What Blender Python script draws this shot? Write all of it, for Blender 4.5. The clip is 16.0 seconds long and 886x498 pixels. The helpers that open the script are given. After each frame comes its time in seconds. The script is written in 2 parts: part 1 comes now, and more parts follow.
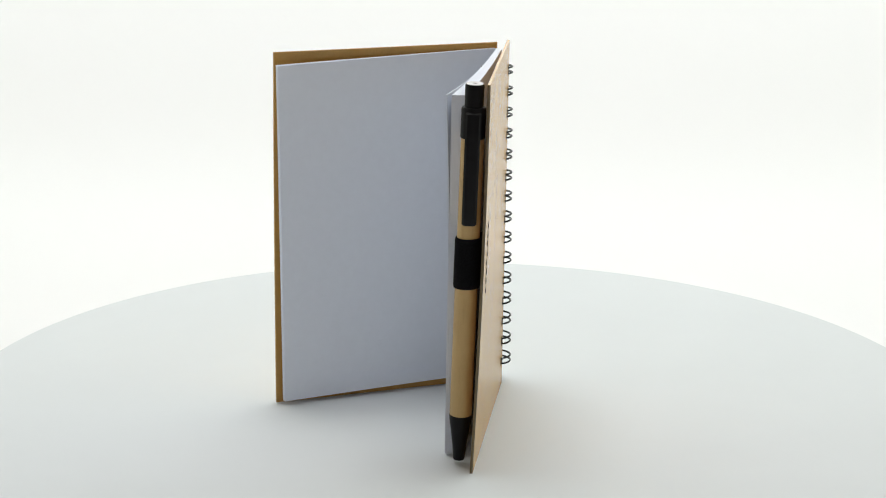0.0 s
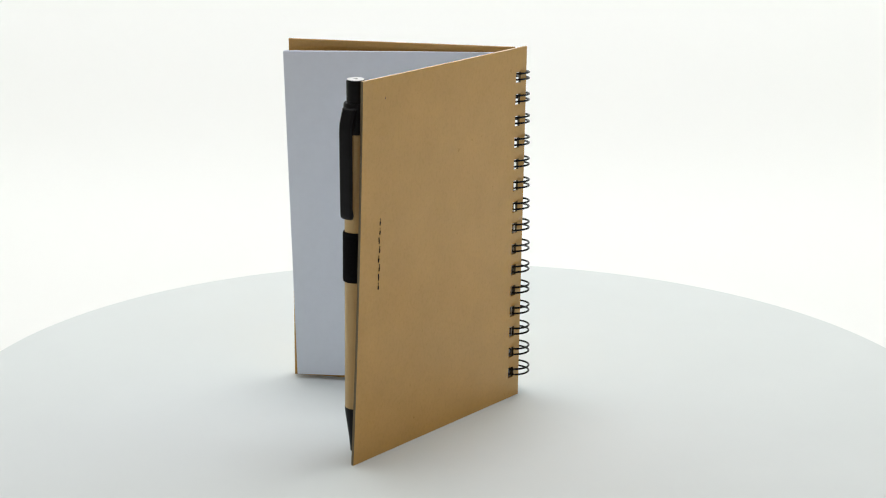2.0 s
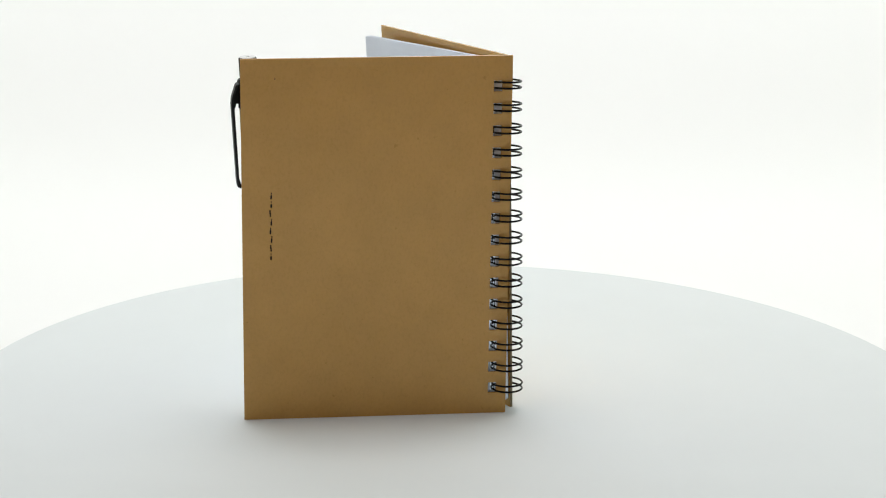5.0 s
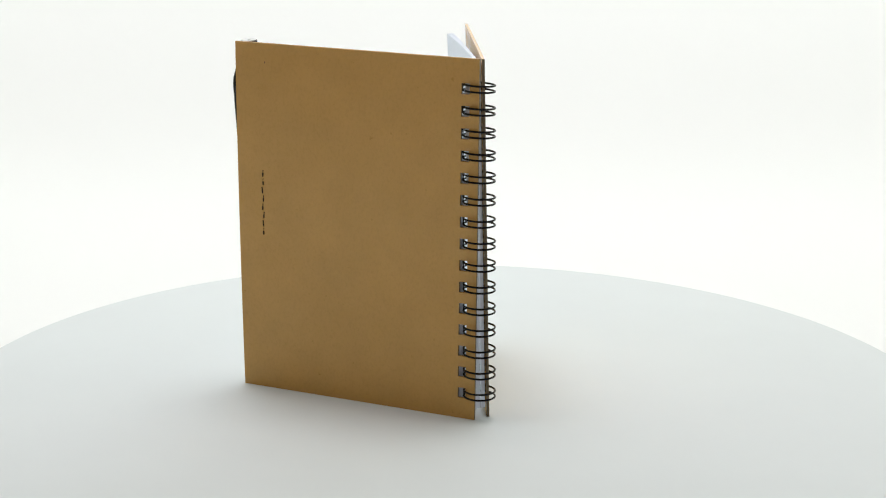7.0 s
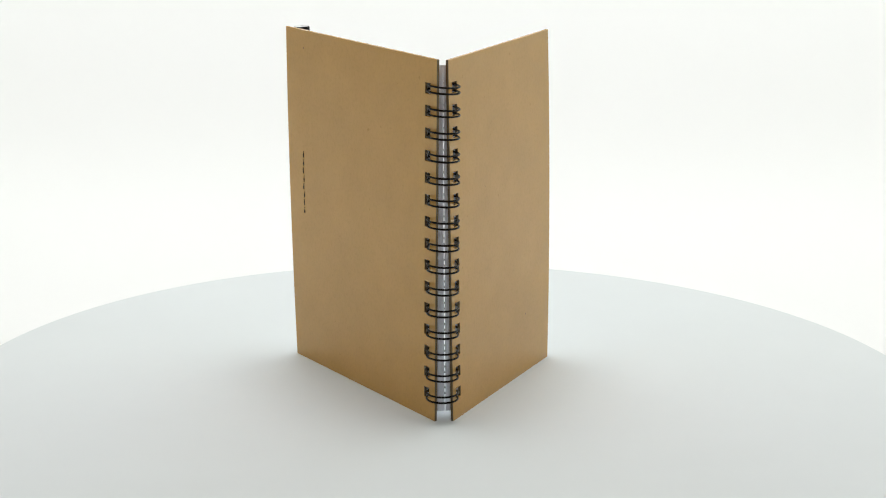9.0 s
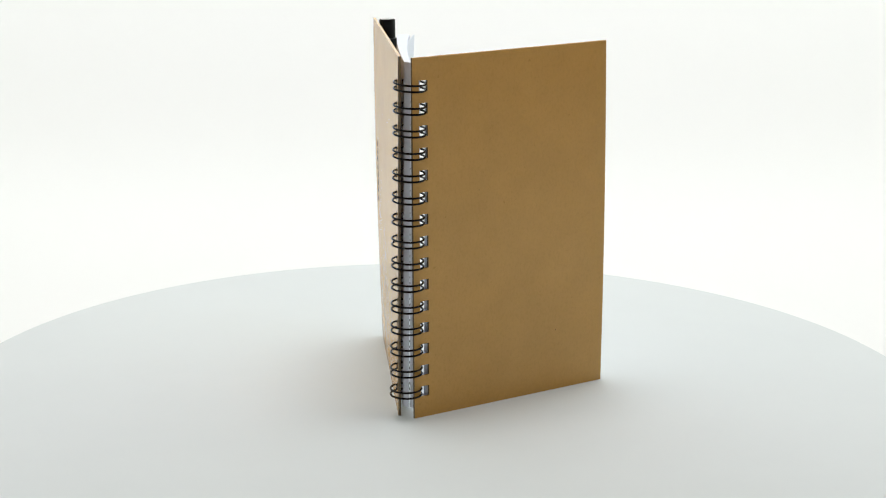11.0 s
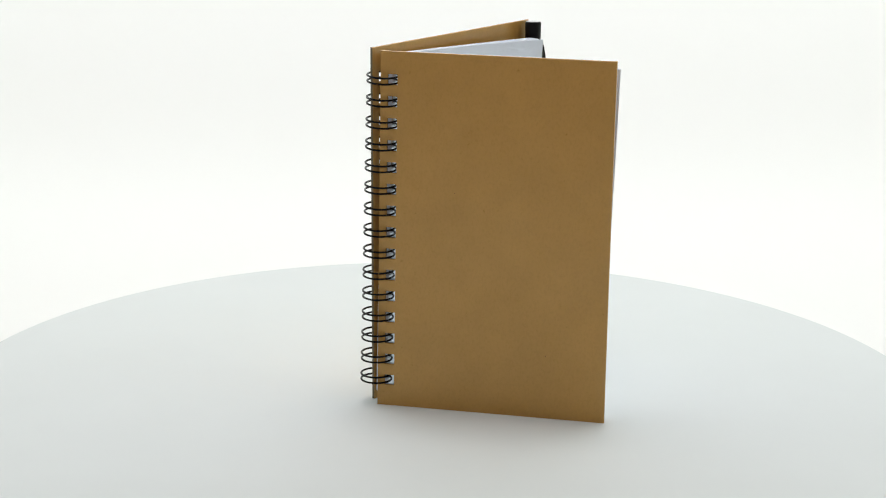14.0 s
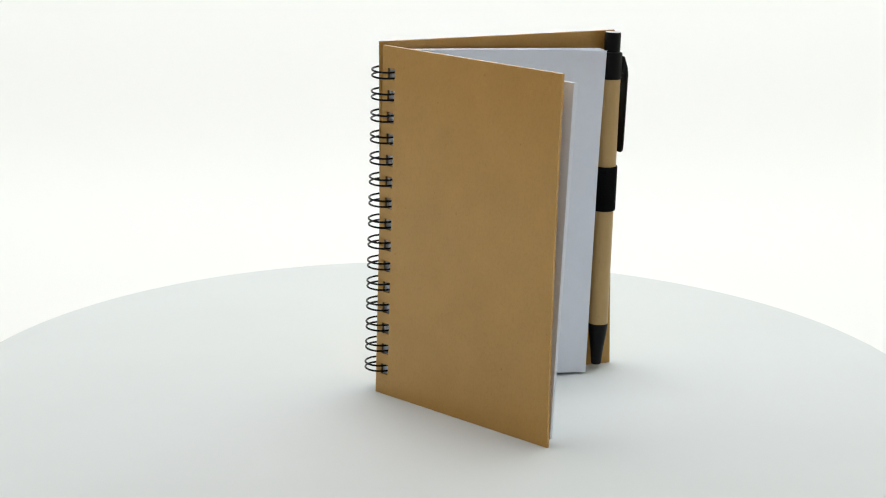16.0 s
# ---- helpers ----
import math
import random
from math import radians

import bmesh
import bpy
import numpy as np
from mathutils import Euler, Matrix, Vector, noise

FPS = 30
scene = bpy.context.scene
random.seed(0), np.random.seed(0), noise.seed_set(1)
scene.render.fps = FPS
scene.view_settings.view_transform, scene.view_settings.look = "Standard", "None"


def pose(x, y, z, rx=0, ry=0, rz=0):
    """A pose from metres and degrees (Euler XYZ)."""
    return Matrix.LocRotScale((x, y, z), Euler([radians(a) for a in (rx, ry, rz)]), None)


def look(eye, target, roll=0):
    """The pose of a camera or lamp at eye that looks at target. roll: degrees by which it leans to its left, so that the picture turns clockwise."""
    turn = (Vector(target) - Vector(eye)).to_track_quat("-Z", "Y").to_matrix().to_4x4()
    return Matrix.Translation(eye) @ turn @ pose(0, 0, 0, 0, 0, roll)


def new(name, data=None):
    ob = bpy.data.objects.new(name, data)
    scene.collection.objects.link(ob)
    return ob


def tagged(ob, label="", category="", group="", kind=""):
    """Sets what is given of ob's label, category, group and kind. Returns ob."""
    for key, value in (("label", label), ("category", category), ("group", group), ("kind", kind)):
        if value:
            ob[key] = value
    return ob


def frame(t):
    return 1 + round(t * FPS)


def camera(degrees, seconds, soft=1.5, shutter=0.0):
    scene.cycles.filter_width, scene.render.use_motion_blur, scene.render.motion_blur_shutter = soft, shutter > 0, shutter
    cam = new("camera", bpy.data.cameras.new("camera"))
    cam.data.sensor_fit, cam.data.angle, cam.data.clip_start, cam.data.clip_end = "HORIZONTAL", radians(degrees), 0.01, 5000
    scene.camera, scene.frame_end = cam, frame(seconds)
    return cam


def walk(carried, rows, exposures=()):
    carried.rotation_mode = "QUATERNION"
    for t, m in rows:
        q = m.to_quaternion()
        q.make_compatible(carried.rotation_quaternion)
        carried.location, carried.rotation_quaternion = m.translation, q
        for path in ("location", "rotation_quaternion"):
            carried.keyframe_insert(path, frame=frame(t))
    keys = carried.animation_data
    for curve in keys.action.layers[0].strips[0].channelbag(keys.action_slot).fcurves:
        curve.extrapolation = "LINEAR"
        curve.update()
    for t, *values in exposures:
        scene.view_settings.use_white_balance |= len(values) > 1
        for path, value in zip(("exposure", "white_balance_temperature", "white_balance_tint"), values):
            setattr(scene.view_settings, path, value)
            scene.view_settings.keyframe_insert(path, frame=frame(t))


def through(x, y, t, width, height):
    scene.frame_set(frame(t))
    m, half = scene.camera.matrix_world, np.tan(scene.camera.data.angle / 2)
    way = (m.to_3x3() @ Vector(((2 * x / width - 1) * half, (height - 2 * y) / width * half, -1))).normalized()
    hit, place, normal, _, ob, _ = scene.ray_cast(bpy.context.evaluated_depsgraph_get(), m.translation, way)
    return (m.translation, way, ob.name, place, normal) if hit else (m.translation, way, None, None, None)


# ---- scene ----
cam = camera(26.52, 16.0, soft=1.12)
EYE = (0.0, -0.7478, 0.2658)
AIM = (EYE[0] + math.sin(radians(-0.13)) * math.cos(radians(15.09)),
       EYE[1] + math.cos(radians(-0.13)) * math.cos(radians(15.09)),
       EYE[2] - math.sin(radians(15.09)))
STAND = look(EYE, AIM, 0.56)
walk(cam, [(0.0, STAND), (16.0, STAND)])

# the turntable's steady turn, degrees a second, and the time at which the plan below holds
RATE, T_PLAN = -15.196, 8.0

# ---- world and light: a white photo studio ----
world = bpy.data.worlds.new("studio_fill")
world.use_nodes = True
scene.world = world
# even warm fill added from all sides, in place of studio walls left unbuilt
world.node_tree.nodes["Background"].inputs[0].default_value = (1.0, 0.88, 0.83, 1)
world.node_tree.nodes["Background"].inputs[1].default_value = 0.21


def softbox(name, eye, target, w, h, watts, colour=(1, 1, 1)):
    data = bpy.data.lights.new(name, "AREA")
    data.shape, data.size, data.size_y, data.energy, data.color = "RECTANGLE", w, h, watts, colour
    ob = new(name, data)
    ob.matrix_world = look(eye, target)
    return ob


softbox("softbox_overhead", (0.0, 0.10, 1.30), (0, 0.0, 0), 0.8, 0.5, 9.4, (1.0, 0.985, 0.97))
softbox("softbox_west", (-0.95, 0.36, 0.55), (0, 0.05, 0.07), 1.2, 1.0, 2.5, (0.89, 1.0, 0.78))
softbox("softbox_east", (0.95, 0.36, 0.55), (0, 0.05, 0.07), 1.2, 1.0, 3.1, (0.89, 1.0, 0.78))
# behind the translucent sweep
softbox("softbox_rear", (0.0, 1.45, 0.75), (0, 0.9, 0.72), 2.4, 1.3, 170.0, (0.90, 0.955, 0.985))


# ---- materials ----
def node_material(name, rough=0.6, spec=0.3):
    m = bpy.data.materials.new(name)
    m.use_nodes = True
    nt = m.node_tree
    b = nt.nodes["Principled BSDF"]
    b.inputs["Roughness"].default_value = rough
    b.inputs["Specular IOR Level"].default_value = spec
    return m, nt, b


def noise_node(nt, scale, detail=4.0, rough=0.6, stretch=None):
    tc = nt.nodes.new("ShaderNodeTexCoord")
    n = nt.nodes.new("ShaderNodeTexNoise")
    n.inputs["Scale"].default_value, n.inputs["Detail"].default_value, n.inputs["Roughness"].default_value = scale, detail, rough
    if stretch:
        mp = nt.nodes.new("ShaderNodeMapping")
        mp.inputs["Scale"].default_value = stretch
        nt.links.new(tc.outputs["Object"], mp.inputs["Vector"])
        nt.links.new(mp.outputs["Vector"], n.inputs["Vector"])
    else:
        nt.links.new(tc.outputs["Object"], n.inputs["Vector"])
    return n.outputs["Fac"]


def ramp(nt, fac, stops):
    r = nt.nodes.new("ShaderNodeValToRGB")
    e = r.color_ramp.elements
    e[0].position, e[0].color = stops[0][0], (*stops[0][1], 1)
    e[1].position, e[1].color = stops[-1][0], (*stops[-1][1], 1)
    for p, c in stops[1:-1]:
        e.new(p).color = (*c, 1)
    nt.links.new(fac, r.inputs["Fac"])
    return r.outputs["Color"]


def mix(nt, kind, fac, a, b):
    n = nt.nodes.new("ShaderNodeMix")
    n.data_type, n.blend_type = "RGBA", kind
    n.inputs[0].default_value = fac
    nt.links.new(a, n.inputs[6])
    nt.links.new(b, n.inputs[7])
    return n.outputs[2]


def bump(nt, b, fac, strength, distance):
    n = nt.nodes.new("ShaderNodeBump")
    n.inputs["Strength"].default_value, n.inputs["Distance"].default_value = strength, distance
    nt.links.new(fac, n.inputs["Height"])
    nt.links.new(n.outputs["Normal"], b.inputs["Normal"])


def kraft(name, base, stretch=None, gloss=0.46):
    """Brown recycled board: fibres, flecks and broad cloudiness."""
    m, nt, b = node_material(name, gloss, 0.75)
    b.inputs["Specular Tint"].default_value = (0.90, 1.0, 0.70, 1)
    lo, hi = [c * 0.95 for c in base], [min(1, c * 1.04) for c in base]
    cloud = ramp(nt, noise_node(nt, 55, 3), [(0.3, lo), (0.7, hi)])
    fibre = ramp(nt, noise_node(nt, 900, 5, 0.7, stretch or (1, 1, 0.7)), [(0.25, (0.90, 0.89, 0.87)), (0.5, (1, 1, 1)), (0.8, (1.04, 1.04, 1.04))])
    fleck = ramp(nt, noise_node(nt, 420, 2, 0.5), [(0.20, (0.82, 0.78, 0.72)), (0.29, (1, 1, 1))])
    col = mix(nt, "MULTIPLY", 1.0, mix(nt, "MULTIPLY", 1.0, cloud, fibre), fleck)
    nt.links.new(col, b.inputs["Base Color"])
    bump(nt, b, noise_node(nt, 1100, 4, 0.7, stretch or (1, 1, 0.8)), 0.07, 0.0001)
    return m


def plain(name, base, rough, spec, grain, amount, depth=0.0001):
    m, nt, b = node_material(name, rough, spec)
    c = ramp(nt, noise_node(nt, grain, 4), [(0.3, [x * (1 - amount) for x in base]), (0.7, [min(1, x * (1 + amount)) for x in base])])
    nt.links.new(c, b.inputs["Base Color"])
    bump(nt, b, noise_node(nt, grain * 6, 3), 0.15, depth)
    return m


KRAFT = kraft("kraft_board", (0.533, 0.282, 0.072), None, 0.24)
KRAFT_TUBE = kraft("kraft_paper_tube", (0.48, 0.305, 0.125), (1, 1, 0.15))
# brown of the cut edges, with shade at spine and holes painted in
KRAFT_CUT_SHADED = kraft("shaded_board_edge", (0.13, 0.082, 0.045))
PAPER = plain("white_paper", (0.80, 0.845, 0.93), 0.75, 0.15, 300, 0.012, 0.00004)
WIRE = plain("black_coated_wire", (0.006, 0.005, 0.005), 0.26, 0.12, 500, 0.2)
PLASTIC = plain("black_plastic", (0.005, 0.005, 0.006), 0.5, 0.14, 400, 0.2)
ELASTIC = plain("black_woven_elastic", (0.005, 0.005, 0.006), 0.85, 0.05, 1500, 0.4, 0.0003)
FLECK = plain("dark_fibre", (0.10, 0.06, 0.03), 0.8, 0.1, 2000, 0.3)
THREAD = plain("black_thread", (0.010, 0.008, 0.007), 0.8, 0.1, 2000, 0.4)
STEEL = plain("pale_grey_plastic", (0.62, 0.62, 0.62), 0.35, 0.5, 400, 0.05)
DISC = plain("white_satin_laminate", (0.658, 0.694, 0.708), 0.7, 0.12, 14, 0.012)
TABLE = plain("white_studio_paper", (0.88, 0.88, 0.87), 0.8, 0.1, 9, 0.01)


def diffuser(name, base, through):
    """White translucent sheet: scatters most light back and lets a share of it through."""
    m, nt, b = node_material(name, 0.8, 0.1)
    b.inputs["Base Color"].default_value = (*base, 1)
    glow = nt.nodes.new("ShaderNodeBsdfTranslucent")
    glow.inputs["Color"].default_value = (*base, 1)
    both = nt.nodes.new("ShaderNodeMixShader")
    both.inputs[0].default_value = through
    nt.links.new(b.outputs[0], both.inputs[1])
    nt.links.new(glow.outputs[0], both.inputs[2])
    nt.links.new(both.outputs[0], nt.nodes["Material Output"].inputs["Surface"])
    return m


SWEEP = diffuser("translucent_white_sweep", (0.93, 0.94, 0.945), 0.11)


# ---- mesh helpers ----
def finish(name, bm, material, smooth=False):
    bmesh.ops.recalc_face_normals(bm, faces=bm.faces)
    me = bpy.data.meshes.new(name)
    bm.to_mesh(me)
    bm.free()
    me.materials.append(material)
    if smooth:
        for p in me.polygons:
            p.use_smooth = True
        me.set_sharp_from_angle(angle=radians(40))
    return me


def part(name, bm, material, parent, label="", smooth=False):
    ob = new(name, finish(name, bm, material, smooth))
    ob.parent = parent
    return tagged(ob, label)


def lathe(rings, at=Matrix(), seg=48, caps=True):
    """A turned body: rings of (z, radius) from the bottom to the top."""
    bm = bmesh.new()
    rows = []
    for z, r in rings:
        rows.append([bm.verts.new(at @ Vector((r * math.cos(2 * math.pi * i / seg), r * math.sin(2 * math.pi * i / seg), z))) for i in range(seg)])
    for a, b in zip(rows, rows[1:]):
        for i in range(seg):
            j = (i + 1) % seg
            bm.faces.new((a[i], a[j], b[j], b[i]))
    if caps:
        bm.faces.new(rows[0][::-1])
        bm.faces.new(rows[-1])
    return bm


def tube(path, radius, seg=10, closed=False):
    """A round wire along a list of points."""
    bm = bmesh.new()
    n = len(path)
    rows = []
    up = Vector((0, 0, 1))
    for i, p in enumerate(path):
        a = path[i - 1] if (i or closed) else p
        b = path[(i + 1) % n] if (i < n - 1 or closed) else p
        t = (b - a).normalized()
        s = t.cross(up)
        s = s.normalized() if s.length > 1e-6 else Vector((1, 0, 0))
        w = s.cross(t).normalized()
        rows.append([bm.verts.new(p + radius * (math.cos(k * 2 * math.pi / seg) * s + math.sin(k * 2 * math.pi / seg) * w)) for k in range(seg)])
    for i in range(n if closed else n - 1):
        a, b = rows[i], rows[(i + 1) % n]
        for k in range(seg):
            bm.faces.new((a[k], a[(k + 1) % seg], b[(k + 1) % seg], b[k]))
    if not closed:
        bm.faces.new(rows[0][::-1])
        bm.faces.new(rows[-1])
    return bm


def panel(surface, inward, thick, us, vs, holes=(), rim=0, fore=True):
    """A thin leaf: surface(u, v) is its outer face; cells of the grid whose middle lies in a hole are left open."""
    bm = bmesh.new()
    nu, nv = len(us), len(vs)
    out = [[surface(u, v) for v in vs] for u in us]
    front = [[bm.verts.new(p) for p in row] for row in out]
    back = [[bm.verts.new(p + inward * thick) for p in row] for row in out]

    def solid(i, j):
        if not (0 <= i < nu - 1 and 0 <= j < nv - 1):
            return False
        u, v = (us[i] + us[i + 1]) / 2, (vs[j] + vs[j + 1]) / 2
        return not any(a < u < b and c < v < d for a, b, c, d in holes)

    for i in range(nu - 1):
        for j in range(nv - 1):
            if not solid(i, j):
                continue
            bm.faces.new((front[i][j], front[i + 1][j], front[i + 1][j + 1], front[i][j + 1]))
            bm.faces.new((back[i][j], back[i][j + 1], back[i + 1][j + 1], back[i + 1][j]))
            for di, dj, (a, b) in ((-1, 0, ((i, j), (i, j + 1))), (1, 0, ((i + 1, j), (i + 1, j + 1))),
                                   (0, -1, ((i, j), (i + 1, j))), (0, 1, ((i, j + 1), (i + 1, j + 1)))):
                if not solid(i + di, j + dj):
                    bm.faces.new((front[a[0]][a[1]], front[b[0]][b[1]], back[b[0]][b[1]], back[a[0]][a[1]])).material_index = rim if di and not (di == 1 and i == nu - 2 and not fore) else 0
    loose = [v for v in bm.verts if not v.link_faces]
    bmesh.ops.delete(bm, geom=loose, context="VERTS")
    return bm


def block(size, at, bevel=0.0):
    bm = bmesh.new()
    bmesh.ops.create_cube(bm, size=1.0, matrix=at @ Matrix.Diagonal((*size, 1)))
    if bevel:
        bmesh.ops.bevel(bm, geom=bm.edges[:], offset=bevel, segments=2, profile=0.5, affect="EDGES")
    return bm


# ---- the setting ----
def build_setting():
    # floor and sweep behind the turntable, in one bent sheet
    prof = [(-0.5, 0.0), (0.42, 0.0)]
    prof += [(0.42 + 0.5 * math.sin(radians(a)), 0.5 - 0.5 * math.cos(radians(a))) for a in range(6, 91, 6)]
    prof += [(0.92, 1.6)]
    bm = bmesh.new()
    prev = None
    for y, z in prof:
        row = [bm.verts.new((x, y, z - FOOT)) for x in (-1.6, -0.8, 0, 0.8, 1.6)]
        if prev:
            for k in range(4):
                bm.faces.new((prev[k], prev[k + 1], row[k + 1], row[k]))
        prev = row
    ob = new("backdrop", finish("backdrop", bm, SWEEP, True))
    tagged(ob, "bright backlit white seamless sweep behind the turntable", "backdrop", kind="structure")
    bm = bmesh.new()
    bmesh.ops.create_cube(bm, size=1.0, matrix=pose(0, -1.25, -FOOT - 0.02) @ Matrix.Diagonal((3.2, 1.5, 0.04, 1)))
    tagged(new("floor", finish("floor", bm, TABLE)), "plain white studio table in front of the sweep", "table", kind="structure")


FOOT = 0.018


def build_turntable():
    base = new("turntable")
    tagged(base, "round white rotating display turntable with a plain satin top", "turntable")
    at = Matrix.Translation((-0.0009, -0.0035, 0))
    r = 0.2122
    e = 0.0022
    rim = [(-e + e * math.sin(radians(a)), r - e + e * math.cos(radians(a))) for a in range(0, 91, 15)]
    bm = lathe([(-0.010, r - 0.0012), (-0.0088, r), *rim], at, 200)
    part("disc", bm, DISC, base, smooth=True)
    bm = lathe([(-FOOT, 0.09), (-0.0105, 0.09), (-0.0101, 0.06)], Matrix(), 64)
    part("foot", bm, PLASTIC, base, "dark round foot", smooth=True)
    return base


# ---- the notebook ----
BACK = [Vector(p) for p in ((0.0038, -0.0306, 0), (-0.0791, 0.0364, 0), (-0.0812, 0.0324, 0.148), (0.0037, -0.0314, 0.148))]
FRONT = [Vector(p) for p in ((0.01097, -0.0281, 0), (0.0295, 0.0648, 0), (0.0260, 0.0656, 0.1472), (0.0070, -0.0270, 0.1472))]
N_BACK, N_FRONT = Vector((0.615, 0.788, 0.0)), Vector((-0.977, 0.212, 0.0))
RINGS = [0.0109 + 0.00893 * i for i in range(15)]
RING_R = 0.0063
HOLE = 0.0022
SPINE_LOW, SPINE_TOP = Vector((0.0068, -0.0281, 0)), Vector((0.0041, -0.0257, 0))
SPINE_ACROSS = Vector((0.942, 0.335, 0))


def ring_centre(z):
    """The binding's axis leans a little with the sagging sheets."""
    k = z / 0.074 - 1
    return Vector((0.0057 - 0.0008 * k, -0.0275 + 0.0015 * k, 0))


def quad(c, bow):
    """A cover's outer face: straight from spine to fore edge, bowed a little along its height."""
    def surface(u, v):
        return (c[0] * (1 - u) + c[1] * u) * (1 - v) + (c[3] * (1 - u) + c[2] * u) * v + bow * (4 * v * (1 - v) * u)
    return surface


def breaks(width, tall, near, far, steps):
    us = sorted({0.0, near / width, far / width, *[i / steps for i in range(1, steps + 1)]})
    vs = sorted({0.0, 1.0, *[(z + s * HOLE) / tall for z in RINGS for s in (-1, 1)]})
    holes = [(near / width, far / width, (z - HOLE) / tall, (z + HOLE) / tall) for z in RINGS]
    return us, vs, holes


def leaf(cover, inward, across, fore_low, fore_top, z_spine, z_fore, tall, curl=0.0):
    """A sheet's face beside a cover: across is its place in the stack at the spine, fore_* its fore edge."""
    along = Vector((-inward.y, inward.x, 0)) if inward.x > 0 else Vector((inward.y, -inward.x, 0))

    def local(p, s, lean):
        d = Vector((p.x - s.x, p.y - s.y, 0))
        w = d.dot(along)
        return w, d.dot(inward) - lean * w

    def surface(u, v):
        s = cover[0] * (1 - v) + cover[3] * v
        f = cover[1] * (1 - v) + cover[2] * v
        d = Vector((f.x - s.x, f.y - s.y, 0))
        lean = d.dot(inward) / d.dot(along)
        w1, o1 = local(fore_low * (1 - v) + fore_top * v, s, lean)
        mid = SPINE_LOW * (1 - v) + SPINE_TOP * v
        w0, o0 = local(mid + SPINE_ACROSS * (across * (1.4 - 0.48 * v) if across > 0.0006 else across), s, lean)
        o0 = max(o0, 0.00125)
        w = w0 + (w1 - w0) * u
        o = o0 + (o1 - o0) * (0.45 * u + 0.55 * u * u) + curl * max(0, u - 0.55) ** 2 * max(0, v - 0.6) ** 1.5
        p = s + along * w + inward * (o + lean * w)
        return Vector((p.x, p.y, z_spine * (1 - u) + z_fore * u + tall * v))
    return surface


def wire_ring(z):
    """One twin loop: two parallel wires round the spine, bent into one another at both ends."""
    def point(a, side):
        return at + Vector((RING_R * math.cos(a), RING_R * math.sin(a), z + side * half + tip * math.cos(a - 0.54)))

    at, half, n = ring_centre(z), 0.0012, 40
    tip = -0.0004 * z / 0.137
    start, end = radians(174), radians(174 + 350)
    turns = [start + (end - start) * i / n for i in range(n + 1)]
    path = [point(a, 1) for a in turns] + [point(a, -1) for a in reversed(turns)]
    return tube(path, 0.00042, 8, True)


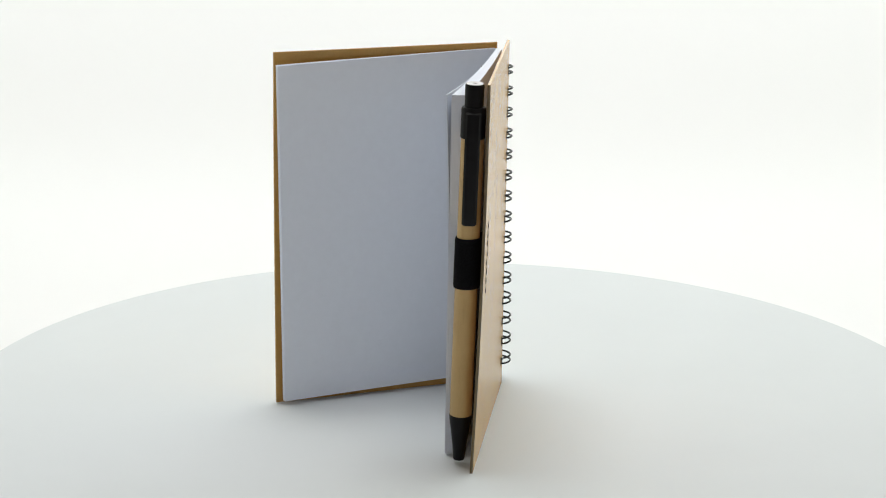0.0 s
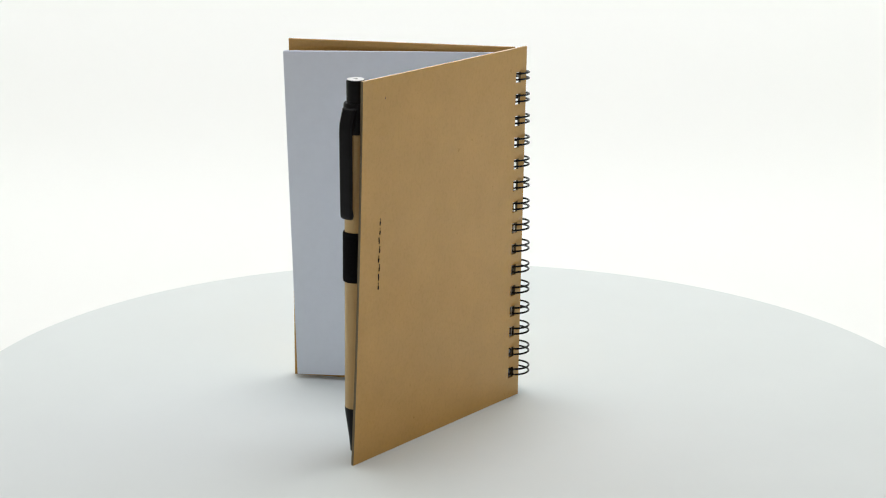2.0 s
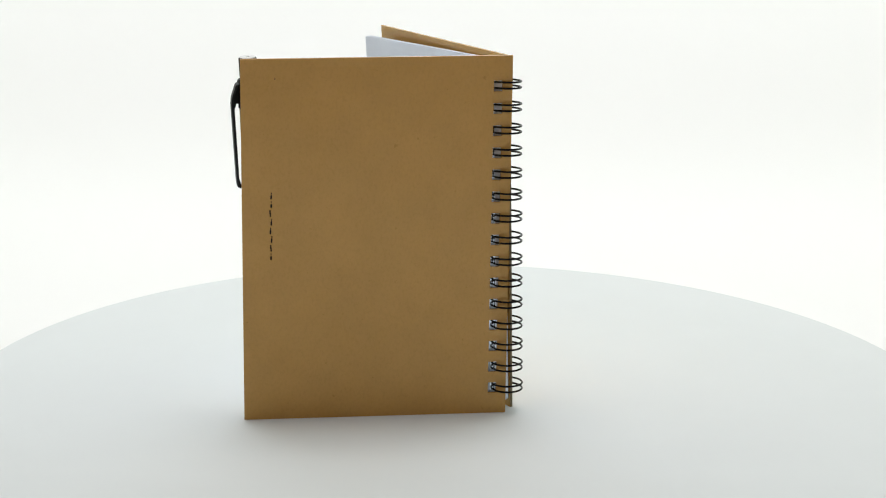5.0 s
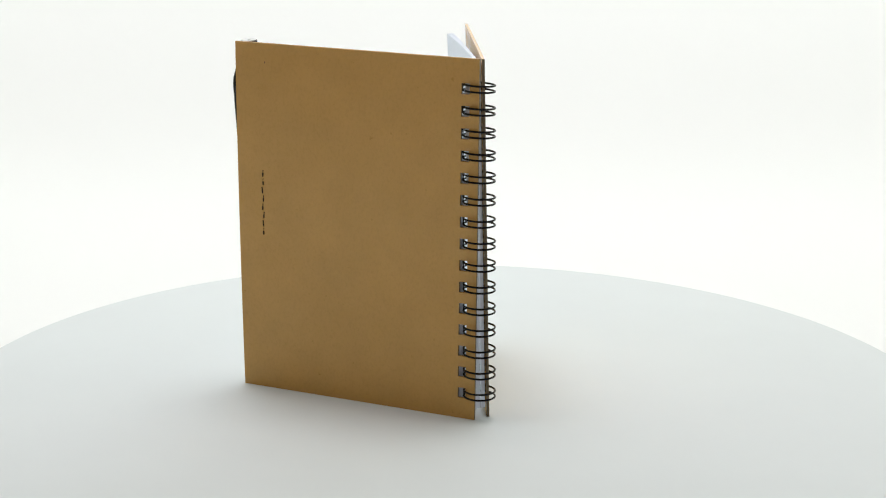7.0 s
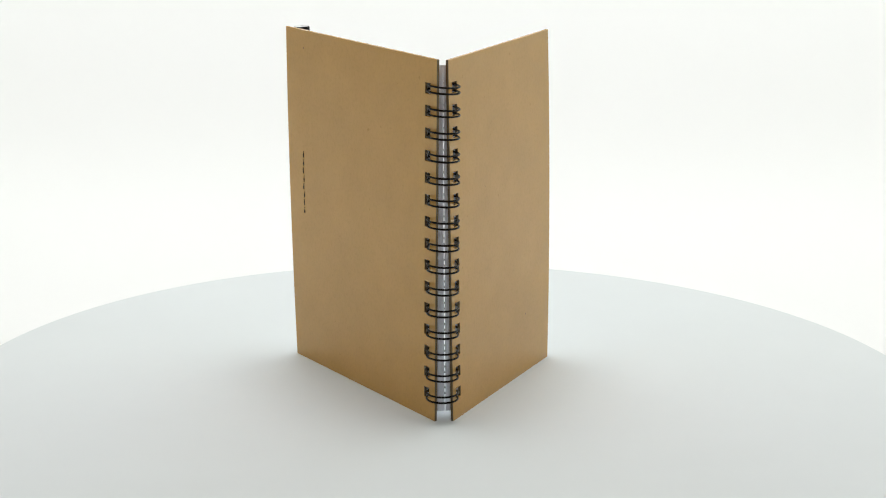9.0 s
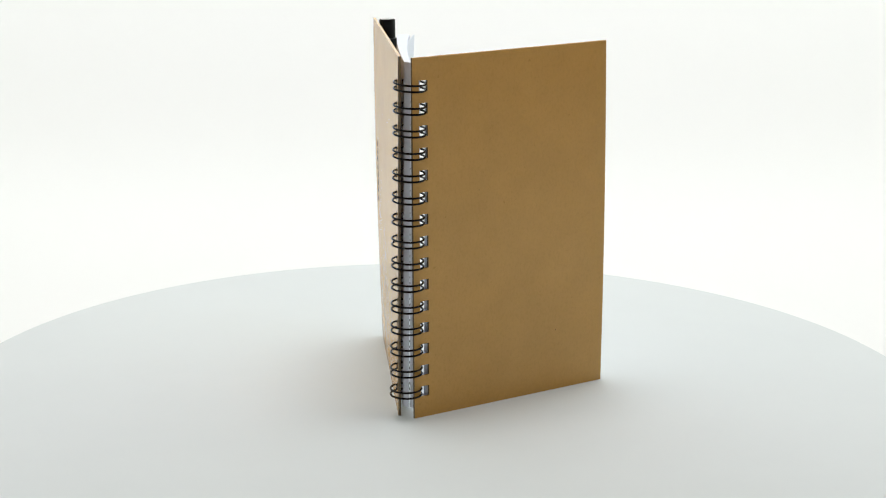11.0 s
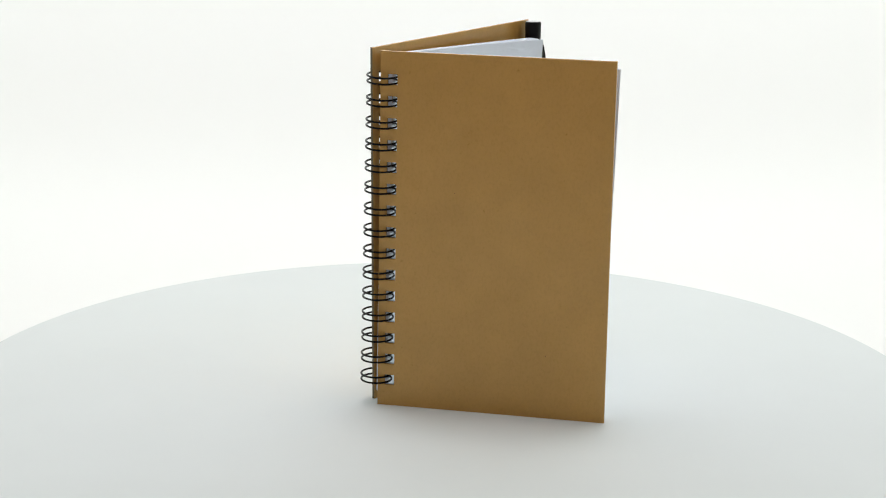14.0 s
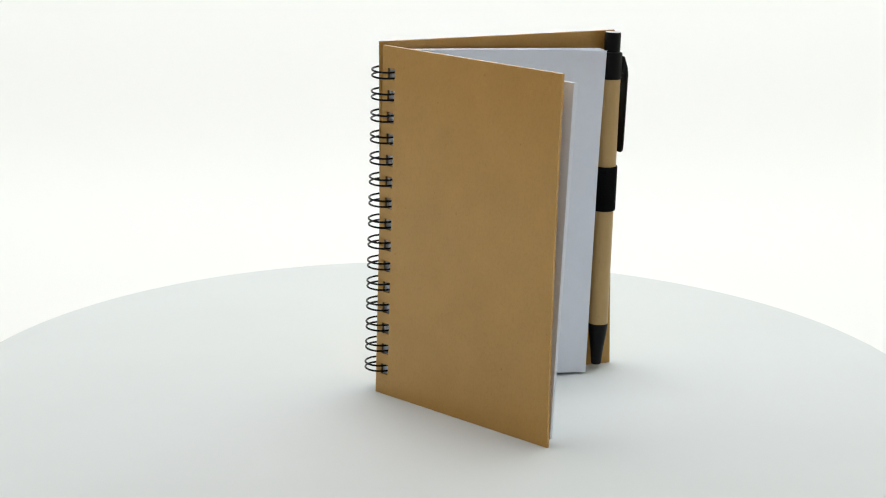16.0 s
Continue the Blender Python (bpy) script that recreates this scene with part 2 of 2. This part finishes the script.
def build_notebook():
    base = new("notebook")
    tagged(base, "open kraft-board notebook standing upright on the white turntable", "notebook")
    us, vs, holes = breaks(0.1068, 0.148, 0.0040, 0.0074, 8)
    back = part("back_cover", panel(quad(BACK, N_BACK * -0.0007), N_BACK, 0.0011, us, vs, holes, 1), KRAFT, base, "brown kraft board back cover")
    back.data.materials.append(KRAFT_CUT_SHADED)
    us, vs, holes = breaks(0.0947, 0.1472, 0.0030, 0.0070, 8)
    front = part("front_cover", panel(quad(FRONT, N_FRONT * -0.0009), N_FRONT, 0.0011, us, vs, holes, 1, False), KRAFT, base, "brown kraft board front cover")
    front.data.materials.append(KRAFT_CUT_SHADED)

    # inner sheets, in two halves that lean on the covers
    us, vs, holes = breaks(0.094, 0.141, 0.0030, 0.0068, 10)
    shift = 0.0045 / 0.141
    vs = [v if v in (0.0, 1.0) else v - shift * 0.9 for v in vs]
    holes = [(a, b, c - shift * 0.9, d - shift * 0.9) for a, b, c, d in holes]
    n = 20
    for k in range(n):
        f = k / (n - 1)
        top = Vector((-0.0664, 0.0328, 0)).lerp(Vector((-0.0633, 0.0377, 0)), f)
        low = Vector((-0.0622, 0.0300, 0)).lerp(Vector((-0.0583, 0.0356, 0)), f)
        jit = Vector((random.uniform(-1, 1), random.uniform(-1, 1), 0)) * 0.00003
        s = leaf(BACK, N_BACK, -0.0022 + 0.0024 * f, low + jit, top + jit, 0.0040, 0.0008 + random.uniform(0, 0.0004), 0.141, 0.035 if k == n - 1 else 0.0)
        part("page", panel(s, N_BACK, 0.00031, us, vs, holes), PAPER, base, smooth=True)
    for k in range(n):
        f = k / (n - 1)
        top = Vector((0.0200, 0.0674, 0)).lerp(Vector((0.0176, 0.0677, 0)), f)
        low = Vector((0.0250, 0.0637, 0)).lerp(Vector((0.0233, 0.0635, 0)), f)
        jit = Vector((random.uniform(-1, 1), random.uniform(-1, 1), 0)) * 0.00006
        s = leaf(FRONT, N_FRONT, 0.0019 - 0.0012 * f, low + jit, top + jit, 0.0040, 0.0016 + random.uniform(0, 0.0004), 0.141)
        part("page", panel(s, N_FRONT, 0.00015, us, vs, holes), PAPER, base, smooth=True)

    # dark fibres pressed into the board
    for cover, face, inward, u, v, r in ((back, quad(BACK, N_BACK * -0.0007), N_BACK, 0.875, 0.947, 0.0004),
                                         (front, quad(FRONT, N_FRONT * -0.0009), N_FRONT, 0.74, 0.18, 0.0003),
                                         (front, quad(FRONT, N_FRONT * -0.0009), N_FRONT, 0.33, 0.62, 0.0002)):
        p = face(u, v) + inward * 0.00003
        side = Vector((-inward.y, inward.x, 0))
        bm = bmesh.new()
        ring = []
        for d in (-1, 1):
            ring.append([bm.verts.new(p + inward * 0.00006 * d + side * (0.5 * r * math.cos(k * math.pi / 4)) + Vector((0, 0, 1.3 * r * math.sin(k * math.pi / 4)))) for k in range(8)])
        for k in range(8):
            bm.faces.new((ring[0][k], ring[0][(k + 1) % 8], ring[1][(k + 1) % 8], ring[1][k]))
        bm.faces.new(ring[0][::-1])
        bm.faces.new(ring[1])
        part("fleck", bm, FLECK, cover, "dark fibre in the board")

    for z in RINGS:
        part("wire_ring", wire_ring(z), WIRE, base, smooth=True)

    # elastic loop round the pen, sewn through the back cover
    loop = part("pen_loop", elastic_band(0.0712, 0.0905), ELASTIC, base, "black woven elastic pen loop", smooth=True)
    face = quad(BACK, N_BACK * -0.0007)
    for i in range(8):
        z = 0.0677 + 0.00355 * i
        w = 0.0955 + random.uniform(-0.00022, 0.00022)
        a = face(w / 0.1068, z / 0.148) + N_BACK * 0.00010
        b = face((w + random.uniform(-0.0002, 0.0002)) / 0.1068, (z + 0.0024) / 0.148) + N_BACK * 0.00010
        part("stitch", tube([a + N_BACK * 0.0004, a, (a + b) / 2 - N_BACK * 0.00010, b, b + N_BACK * 0.0004], 0.00034, 8), THREAD, loop)
    return base


# ---- the pen ----
PEN_LOW, PEN_TOP = Vector((-0.0681, 0.0357, 0.0021)), Vector((-0.0752, 0.0352, 0.1479))
PEN_AXIS = (PEN_TOP - PEN_LOW).normalized()
PEN_LONG = (PEN_TOP - PEN_LOW).length


def pen_frame():
    """Pose of the pen: z along it from the tip, x towards its clip."""
    x = Vector((-0.84, 0.54, 0))
    x = (x - PEN_AXIS * x.dot(PEN_AXIS)).normalized()
    y = PEN_AXIS.cross(x)
    m = Matrix((x, y, PEN_AXIS)).transposed().to_4x4()
    m.translation = PEN_LOW
    return m


def elastic_band(z0, z1):
    """The loop: round the pen, its ends flat on the cover's inner face."""
    bm = bmesh.new()
    rows = []
    for z in (z0, z0 + 0.0006, (z0 + z1) / 2, z1 - 0.0006, z1):
        c = PEN_LOW + PEN_AXIS * (z - PEN_LOW.z) / PEN_AXIS.z
        flat = quad(BACK, N_BACK * -0.0007)(0.0955 / 0.1068, z / 0.148) + N_BACK * 0.0012
        along = Vector((-N_BACK.y, N_BACK.x, 0))
        r = 0.0049 - (0.0002 if z in (z0, z1) else 0.0)
        path = [flat - along * 0.004]
        path += [c + r * (math.cos(radians(a)) * along + math.sin(radians(a)) * N_BACK) for a in range(140, -91, -11)]
        path += [flat]
        ring = []
        for k, p in enumerate(path):
            q = Vector((p.x, p.y, z))
            ring.append(bm.verts.new(q))
        inner = []
        for k, p in enumerate(path):
            q = Vector((p.x, p.y, z))
            d = (Vector((c.x, c.y, z)) - q).normalized()
            inner.append(bm.verts.new(q + d * 0.0006))
        rows.append(ring + inner[::-1])
    m = len(rows[0])
    for a, b in zip(rows, rows[1:]):
        for k in range(m):
            bm.faces.new((a[k], a[(k + 1) % m], b[(k + 1) % m], b[k]))
    half = m // 2
    for row in (rows[0], rows[-1]):
        for k in range(half - 1):
            bm.faces.new((row[k], row[k + 1], row[m - 2 - k], row[m - 1 - k]))
    return bm


def build_pen():
    base = new("ballpoint_pen")
    tagged(base, "kraft-paper ballpoint pen with black clip in the loop", "pen")
    m = pen_frame()
    L = PEN_LONG
    part("barrel", lathe([(0.0185, 0.0040), (0.0186, 0.0042), (0.1262, 0.0042), (0.1263, 0.0040)], m), KRAFT_TUBE, base, "rolled kraft paper barrel", True)
    part("tip", lathe([(0.0, 0.0019), (0.0004, 0.0022), (0.0060, 0.0027), (0.0168, 0.0042), (0.0184, 0.0043), (0.0187, 0.0041)], m), PLASTIC, base, "black tapered plastic tip", True)
    part("collar", lathe([(0.1260, 0.0042), (0.1262, 0.0045), (0.1368, 0.0045), (0.1374, 0.0042), (0.1376, 0.0036)], m), PLASTIC, base, "black plastic collar", True)
    part("push_button", lathe([(0.1370, 0.0034), (L - 0.0006, 0.0035), (L - 0.0001, 0.0032), (L - 0.0001, 0.0012), (L - 0.002, 0.0010)], m), PLASTIC, base, "black push button with a pale end", True)
    part("button_end", lathe([(L - 0.0004, 0.0031), (L + 0.0001, 0.0031), (L + 0.00012, 0.0010), (L - 0.0003, 0.0008)], m), STEEL, base, "pale button end", True)
    # clip: a flat arm that leaves the collar and runs down along the barrel
    bm = bmesh.new()
    prof = [(0.0040, 0.1362, 0.0026), (0.0052, 0.1356, 0.0028), (0.0070, 0.1308, 0.0028), (0.0074, 0.1278, 0.0028), (0.0070, 0.0980, 0.0027), (0.0068, 0.0952, 0.0027), (0.0062, 0.0944, 0.0022)]
    inner = [(0.0040, 0.1290, 0.0026), (0.0046, 0.1285, 0.0028), (0.0055, 0.1285, 0.0028), (0.0063, 0.1262, 0.0028), (0.0060, 0.0985, 0.0027), (0.0052, 0.0958, 0.0026), (0.0054, 0.0944, 0.0022)]
    rows = []
    for (x, z, w), (xi, zi, wi) in zip(prof, inner):
        b = 0.0007
        rows.append([bm.verts.new(m @ Vector(p)) for p in ((xi, -wi, zi), (x - b, -w, z), (x, -w + b, z), (x, w - b, z), (x - b, w, z), (xi, wi, zi))])
    for a, b in zip(rows, rows[1:]):
        for k in range(6):
            bm.faces.new((a[k], a[(k + 1) % 6], b[(k + 1) % 6], b[k]))
    bm.faces.new(rows[0])
    bm.faces.new(rows[-1][::-1])
    part("clip", bm, PLASTIC, base, "black plastic pocket clip", True)
    return base


build_setting()
turntable = build_turntable()
notebook = build_notebook()
ballpoint = build_pen()


def motions():
    rows = [(0.5 * i, pose(0, 0, 0, 0, 0, RATE * (0.5 * i - T_PLAN))) for i in range(33)]
    walk(turntable, rows)
    walk(notebook, rows)
    walk(ballpoint, rows)


motions()
